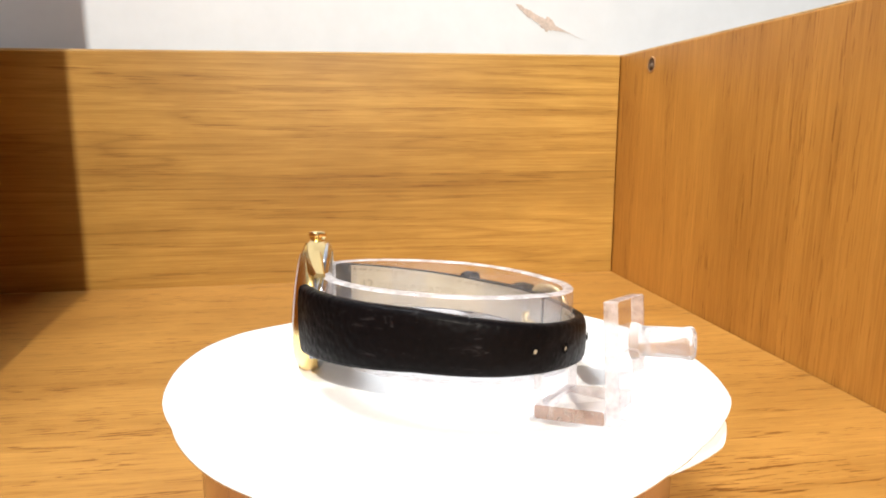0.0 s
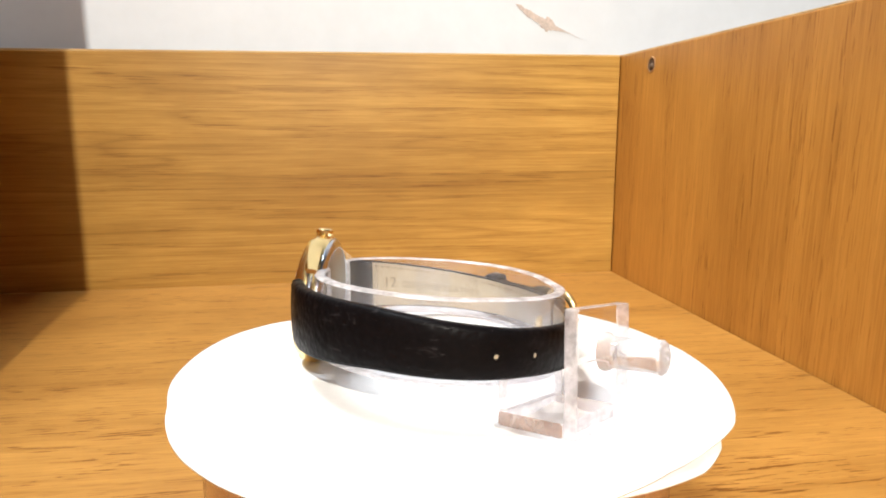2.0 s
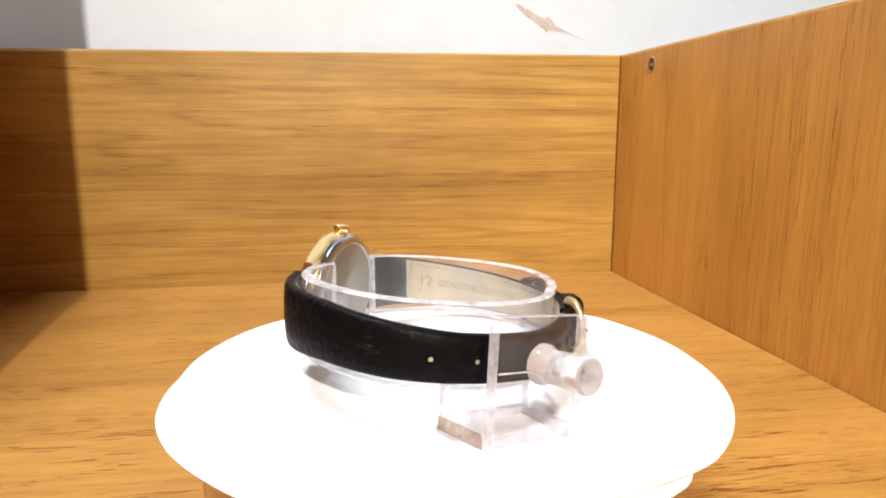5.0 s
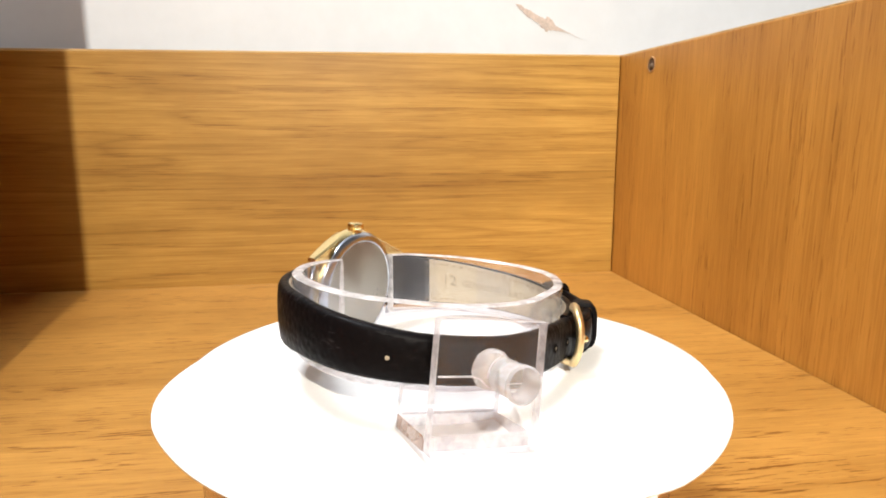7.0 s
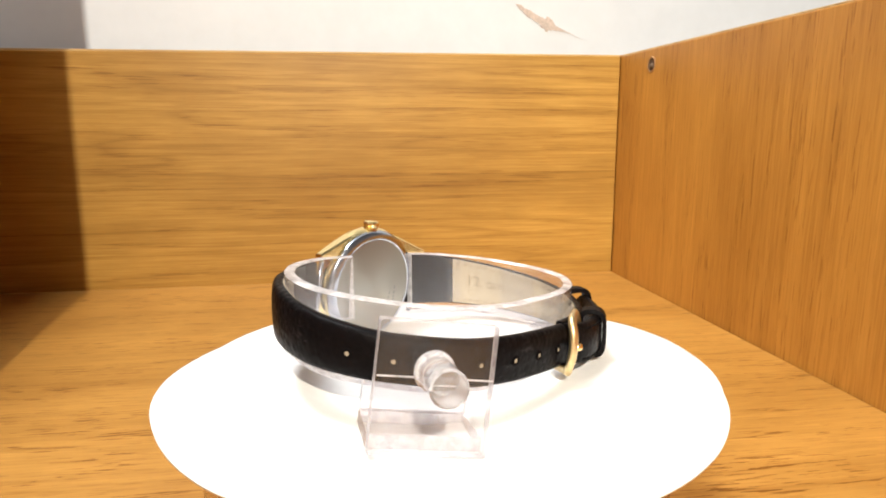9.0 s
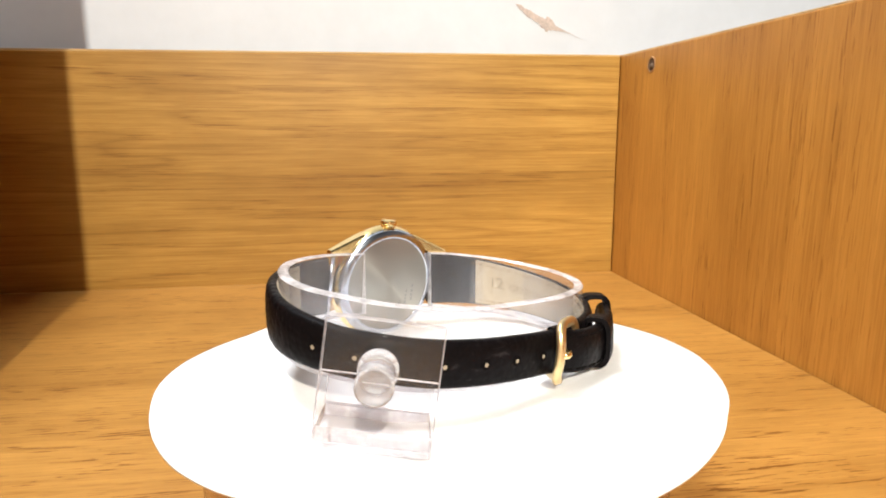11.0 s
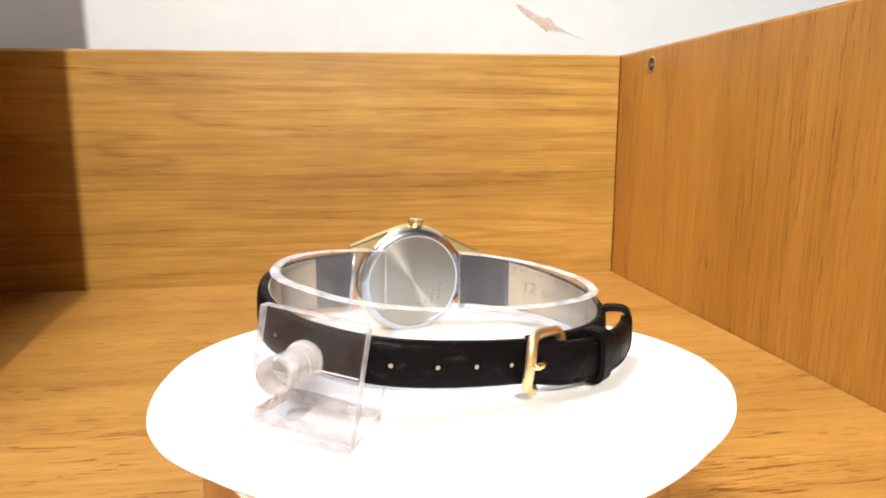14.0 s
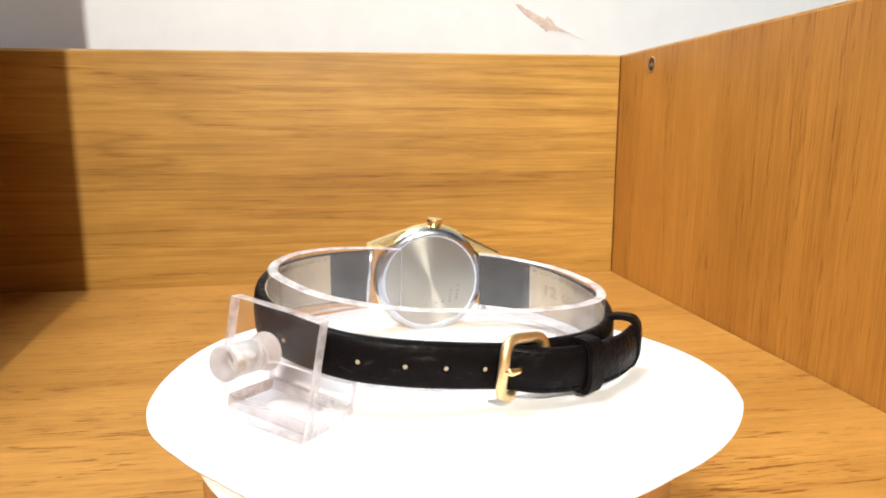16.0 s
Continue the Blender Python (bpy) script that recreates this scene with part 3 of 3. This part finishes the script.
def make_case():
    mm = lambda pr: [(r * MM, z * MM) for r, z in pr]
    case = part("case", lathe(mm([(9.9, -2.2), (10.8, -2.0), (11.3, -1.2), (11.5, 0.0), (11.3, 0.9), (10.7, 1.5), (10.4, 2.0), (9.7, 2.3), (9.2, 2.2), (9.1, 1.4)]), 80, CASE), gold, watch, "polished gold round case")
    sharp(case, 40)
    back = part("case_back", lathe(mm([(0, -3.05), (9.3, -3.0)]), 80), steel_back, case, "sunburst-brushed steel case back")
    back.matrix_local = CASE
    part("case_back_rim", lathe(mm([(9.3, -3.0), (9.4, -3.1), (9.9, -2.95), (10.6, -2.5), (11.0, -2.05), (10.6, -1.85)]), 80, CASE), steel, case, "polished steel rim of the case back")
    part("dial", lathe(mm([(0, 1.4), (9.15, 1.4)]), 64, CASE), paper, case, "pale dial")
    part("crystal", lathe(mm([(9.2, 2.0), (8.9, 2.6), (6.0, 3.0), (0, 3.2)]), 64, CASE), acrylic_solid, case, "clear domed watch glass")
    # crown, standing up at the three o'clock side
    cm = CASE @ Matrix.Translation((-11.5 * MM, 0, -0.2 * MM)) @ Matrix.Rotation(radians(-90), 4, "Y")
    cr = lathe(mm([(0, -0.6), (1.3, -0.6), (1.45, 0.0), (1.6, 0.25), (1.6, 0.75), (1.45, 0.98), (1.1, 1.1), (0, 1.15)]), 40, cm)
    for v in list(cr.verts):
        w = cm.inverted() @ v.co
        if math.hypot(w.x, w.y) > 1.0 * MM:
            k = 1.0 + 0.012 * (1 if (round(math.atan2(w.y, w.x) / (2 * math.pi) * 40) % 2) else -1)
            v.co = cm @ Vector((w.x * k, w.y * k, w.z))
    sharp(part("crown", cr, gold, case, "small fluted gold winding crown"), 25)
    # unreadable engraving on the back, as rows of short bars
    rng = random.Random(7)
    bm = bmesh.new()
    for y, x0, x1 in ((-1.6, 2.2, 5.2), (-3.0, 0.4, 5.0), (-4.4, -0.6, 4.4), (-5.8, 0.6, 3.8)):
        x = x0
        while x < x1:
            ln = 0.35 + 0.4 * rng.random()
            bmesh.ops.create_cube(bm, size=1.0, matrix=CASE @ Matrix.Translation((x * MM, y * MM, -3.0 * MM)) @ Matrix.Diagonal((ln * MM, 0.5 * MM, 0.05 * MM, 1)))
            x += ln + 0.3
    for k in range(7):
        bmesh.ops.create_cube(bm, size=1.0, matrix=CASE @ Matrix.Translation((-6.6 * MM, (k - 3) * 0.8 * MM, -2.97 * MM)) @ Matrix.Diagonal((0.5 * MM, 0.4 * MM, 0.05 * MM, 1)))
    bm.transform(CASE.inverted())
    part("engraving", bm, engraved, back, "faint rows of engraved marks", smooth=False)["kind"] = "stuff"
    # four lugs, tapering from the case to the strap's bar
    for sx in (-1, 1):
        for sy in (-1, 1):
            bm = bmesh.new()
            secs = []
            for u in np.linspace(0, 1 if sx < 0 else 0.4, 9):
                y = 3.4 + 10.2 * u
                xo = 10.7 - 3.9 * u
                xi = max(6.1, math.sqrt(max(0.0, 10.9 ** 2 - y * y)))
                zt = 1.6 - 2.6 * u ** 1.6
                zb = -1.0 - 1.9 * u
                xo = max(xo - (1.3 if sx > 0 else 0.0), xi + 0.2)
                secs.append([bm.verts.new(CASE @ (Vector((sx * x, sy * y, z)) * MM)) for x, z in
                             ((xi, zb), (xo - 0.3, zb), (xo, zb + 0.35), (xo, zt - 0.4), (xo - 0.4, zt), (xi + 0.2, zt), (xi, zt - 0.2))])
            for lo, hi in zip(secs, secs[1:]):
                for k in range(7):
                    bm.faces.new((lo[k], lo[(k + 1) % 7], hi[(k + 1) % 7], hi[k]))
            bm.faces.new(secs[0]), bm.faces.new(secs[-1][::-1])
            sharp(part("lug", bm, gold, case, "tapered gold lug"), 40)
    for sy in (-1, 1):
        part("spring_bar", tube([(-6.6, sy * 12.4, -1.4), (0, sy * 12.4, -1.4), (6.6, sy * 12.4, -1.4)], 0.5, CASE @ Matrix.Scale(MM, 4)), steel, case)
    return case


case = make_case()


def print_on(text, s_start, size, up, parent):
    """Lettering laid on the lining along the path of the buckle half."""
    cu = bpy.data.curves.new("lettering", "FONT")
    cu.body, cu.size, cu.extrude, cu.resolution_u = text, size, 0.02, 2
    tmp = new("lettering_tmp", cu)
    bpy.context.view_layer.update()
    me = bpy.data.meshes.new_from_object(tmp.evaluated_get(bpy.context.evaluated_depsgraph_get()))
    bpy.data.objects.remove(tmp)
    bpy.data.curves.remove(cu)
    nrm, _ = normals(sp)
    for v in me.vertices:
        at = s_start + v.co.x
        x, y = np.interp(at, ss, sp[:, 0]), np.interp(at, ss, sp[:, 1])
        nx, ny = np.interp(at, ss, nrm[:, 0]), np.interp(at, ss, nrm[:, 1])
        off = 0.19 + v.co.z
        v.co = ((x + nx * off) * MM, (y + ny * off) * MM, (tilt_z(x, y) + up + v.co.y) * MM)
    me.materials.append(print_ink)
    ob = new("lettering", me)
    ob.parent = parent
    return tagged(ob, label="faint embossed lettering on the lining")


print_on("12", 14.6, 3.6, -0.6, short_half)
print_on("GENUINE LEATHER", 19.4, 2.3, -0.6, short_half)

# ---- clear acrylic stand: cuff, post, L-shaped foot and peg ----
stand = at_axis("watch_stand", "clear acrylic watch stand with open cuff, upright plate and peg", "display stand")
CUFF = [(-19.6, -2.7), (-18.6, -12.5), (-14.8, -20.7), (-9.4, -25.7), (-2.8, -28.5), (3.4, -28.7), (9.4, -26.1), (15.3, -21.9), (18.9, -15.7), (20.6, -8.1),
        (20.2, 0.5), (19.6, 8.0), (17.8, 15.5), (14.8, 22.3), (10.4, 27.5), (4.2, 30.3), (-3.2, 30.1), (-9.8, 27.9), (-14.6, 23.5), (-17.6, 19.1), (-18.8, 14.7)]


def cuff_top(x, y):
    return 19.7 - 0.07 * x - 0.10 * y


def make_cuff():
    path, s = catmull(CUFF, 0.8)
    tall, th_ = 13.0, 1.8
    bm, sides = sweep(path, lambda i: [(0, -tall), (th_, -tall), (th_, -0.25), (th_ - 0.25, 0), (0.25, 0), (0, -0.25)], lambda i: cuff_top(*path[i]))
    ob = part("cuff", bm, [acrylic_thin, acrylic_edge], stand, "clear acrylic open cuff with polished rim")
    for f in ob.data.polygons:
        f.material_index = 1 if abs(f.normal.z) > 0.6 or len(f.vertices) > 4 else 0
    return sharp(ob, 30)


make_cuff()
# the L-shaped bracket leans with the cuff: its own x runs across, y outwards, z up, from the foot of its outer face
SIDE, UP = Vector((0.642, 0.755, -0.137)).normalized(), Vector((0.010, 0.168, 0.986)).normalized()
OUT = SIDE.cross(UP)
LM = Matrix(((SIDE.x, OUT.x, UP.x, 24.1 * MM), (SIDE.y, OUT.y, UP.y, -33.0 * MM), (SIDE.z, OUT.z, UP.z, 4.1 * MM), (0, 0, 0, 1)))


def clear_block(name, size, centre, label, end_material):
    ob = part(name, block([v * MM for v in size], [v * MM for v in centre], 0.3 * MM, 2), [acrylic_face, acrylic_side, end_material], stand, label, smooth=False)
    thin = min(range(3), key=lambda k: size[k])
    for f in ob.data.polygons:
        f.material_index = 0 if abs(f.normal[thin]) > 0.9 else 2 if f.normal.x < -0.9 else 1
    ob.matrix_local = LM
    return ob


PLATE_W, PLATE_H = 15.8, 17.6
clear_block("plate", (PLATE_W, 2.2, PLATE_H), (0, -1.1, PLATE_H / 2), "clear acrylic upright plate", acrylic_side)
clear_block("foot", (PLATE_W, 10.6, 2.2), (0, -2.2 - 5.3, 1.1), "clear acrylic foot plate, one end tinted like the oak mirrored in it", acrylic_brown)
clear_block("inner_plate", (PLATE_W, 1.6, 4.4), (0, -12.0, 4.4), "low clear acrylic upright under the cuff", acrylic_side)
# thin pale strip on the plate's outer face
pale_strip = part("pale_line", block((PLATE_W * 0.97 * MM, 0.1 * MM, 0.22 * MM), (0, 0.06 * MM, 10.4 * MM)), acrylic_edge, stand, "thin pale line across the clear plate")
pale_strip.matrix_local = LM
pm = LM @ Matrix(((1, 0, 0, -0.3 * MM), (0, 0, 1, 0.02 * MM), (0, 1, 0, 11.3 * MM), (0, 0, 0, 1)))
peg = lathe([(r * MM, z * MM) for r, z in ((0, 0), (2.75, 0), (2.75, 0.5), (2.45, 1.1), (2.25, 1.6), (2.25, 7.2), (2.4, 7.6), (2.4, 8.3), (2.1, 8.6), (1.5, 8.4), (0, 8.3))], 48, pm)
sharp(part("peg", peg, acrylic_rod, stand, "clear acrylic round peg with a rimmed end"), 30)

# ---- small things on the panels ----


def make_screw():
    """A recessed screw fitting in the side panel; a flat dark disc paints its hole's shade."""
    m = Matrix.Translation((RIGHT_X, 0.2955, 0.1090)) @ Matrix.Rotation(radians(-90), 4, "Y")
    e = new("screw_fitting")
    tagged(e, "recessed dull metal screw fitting in the oak side panel", "screw")
    e.matrix_world = m
    mm = lambda pr: [(r * MM, z * MM) for r, z in pr]
    part("hole_rim", lathe(mm([(3.0, 0.03), (3.2, 0.3), (3.7, 0.3), (4.0, 0.02)]), 32), rim_wood, e, "worn wooden rim")
    part("hole_shade_disc", lathe(mm([(0, 0.05), (3.1, 0.08)]), 32), hole_shade, e, "flat dark disc for the shade in the hole")
    part("screw_head", lathe(mm([(0, 0.9), (1.3, 0.8), (1.6, 0.3), (1.6, 0.06)]), 20, Matrix.Translation((-0.9 * MM, -0.3 * MM, 0))), screw_metal, e, "dull metal screw head")
    return e


make_screw()


def make_chip():
    """A torn streak in the white paint that bares the plaster, thinning to a crack."""
    rng = random.Random(4)
    bm = bmesh.new()
    n, rough = 64, [0.0, 0.0]
    up, dn = [], []
    for k in range(n + 1):
        u = k / n
        x, z = 0.041 * u, -0.0205 * u - 0.0014 * math.sin(5 * u)
        w = 0.0014 + 0.0006 * math.exp(-((u - 0.21) / 0.06) ** 2) + 0.0031 * math.exp(-((u - 0.46) / 0.10) ** 2)
        w *= min(1.0, 0.35 + u * 12)
        w *= 1 if u < 0.50 else max(0.0, (1 - u) / 0.50) ** 2.0 + 0.01
        for q in (0, 1):
            rough[q] = 0.6 * rough[q] + 0.4 * rng.uniform(-1, 1)
        up.append(bm.verts.new((x + 0.3 * w, 0, z + w * (0.75 + 0.7 * rough[0]))))
        dn.append(bm.verts.new((x - 0.3 * w, 0, z - w * (0.95 + 0.7 * rough[1]))))
    for a, b, c, d in zip(dn, dn[1:], up[1:], up):
        bm.faces.new((a, b, c, d))
    got = bmesh.ops.extrude_face_region(bm, geom=bm.faces[:])
    bmesh.ops.translate(bm, vec=(0, -0.0002, 0), verts=[v for v in got["geom"] if isinstance(v, bmesh.types.BMVert)])
    ob = part("paint_chip", bm, plaster, label="brownish streak of torn paint on the white wall", smooth=False)
    tagged(ob, category="paint damage")
    ob.location = CHIP_AT
    return ob


CHIP_AT = (0.1080, WALL_Y - 0.0001, 0.1500)
make_chip()

# ---- what moves: the turntable turns clockwise seen from above, with all that stands on it ----


def motions():
    for thing in (turntable, under_card, top_card, watch, stand):
        rows = []
        for t in (0.0, 2.0, 4.0, 6.0, 8.0, 10.0, 12.0, 14.0, 16.0):
            turn = 5.281 * t
            rows.append((t, pose(AXIS.x, AXIS.y, PAPER_Z, 0, 0, -turn)))
        walk(thing, rows)


motions()
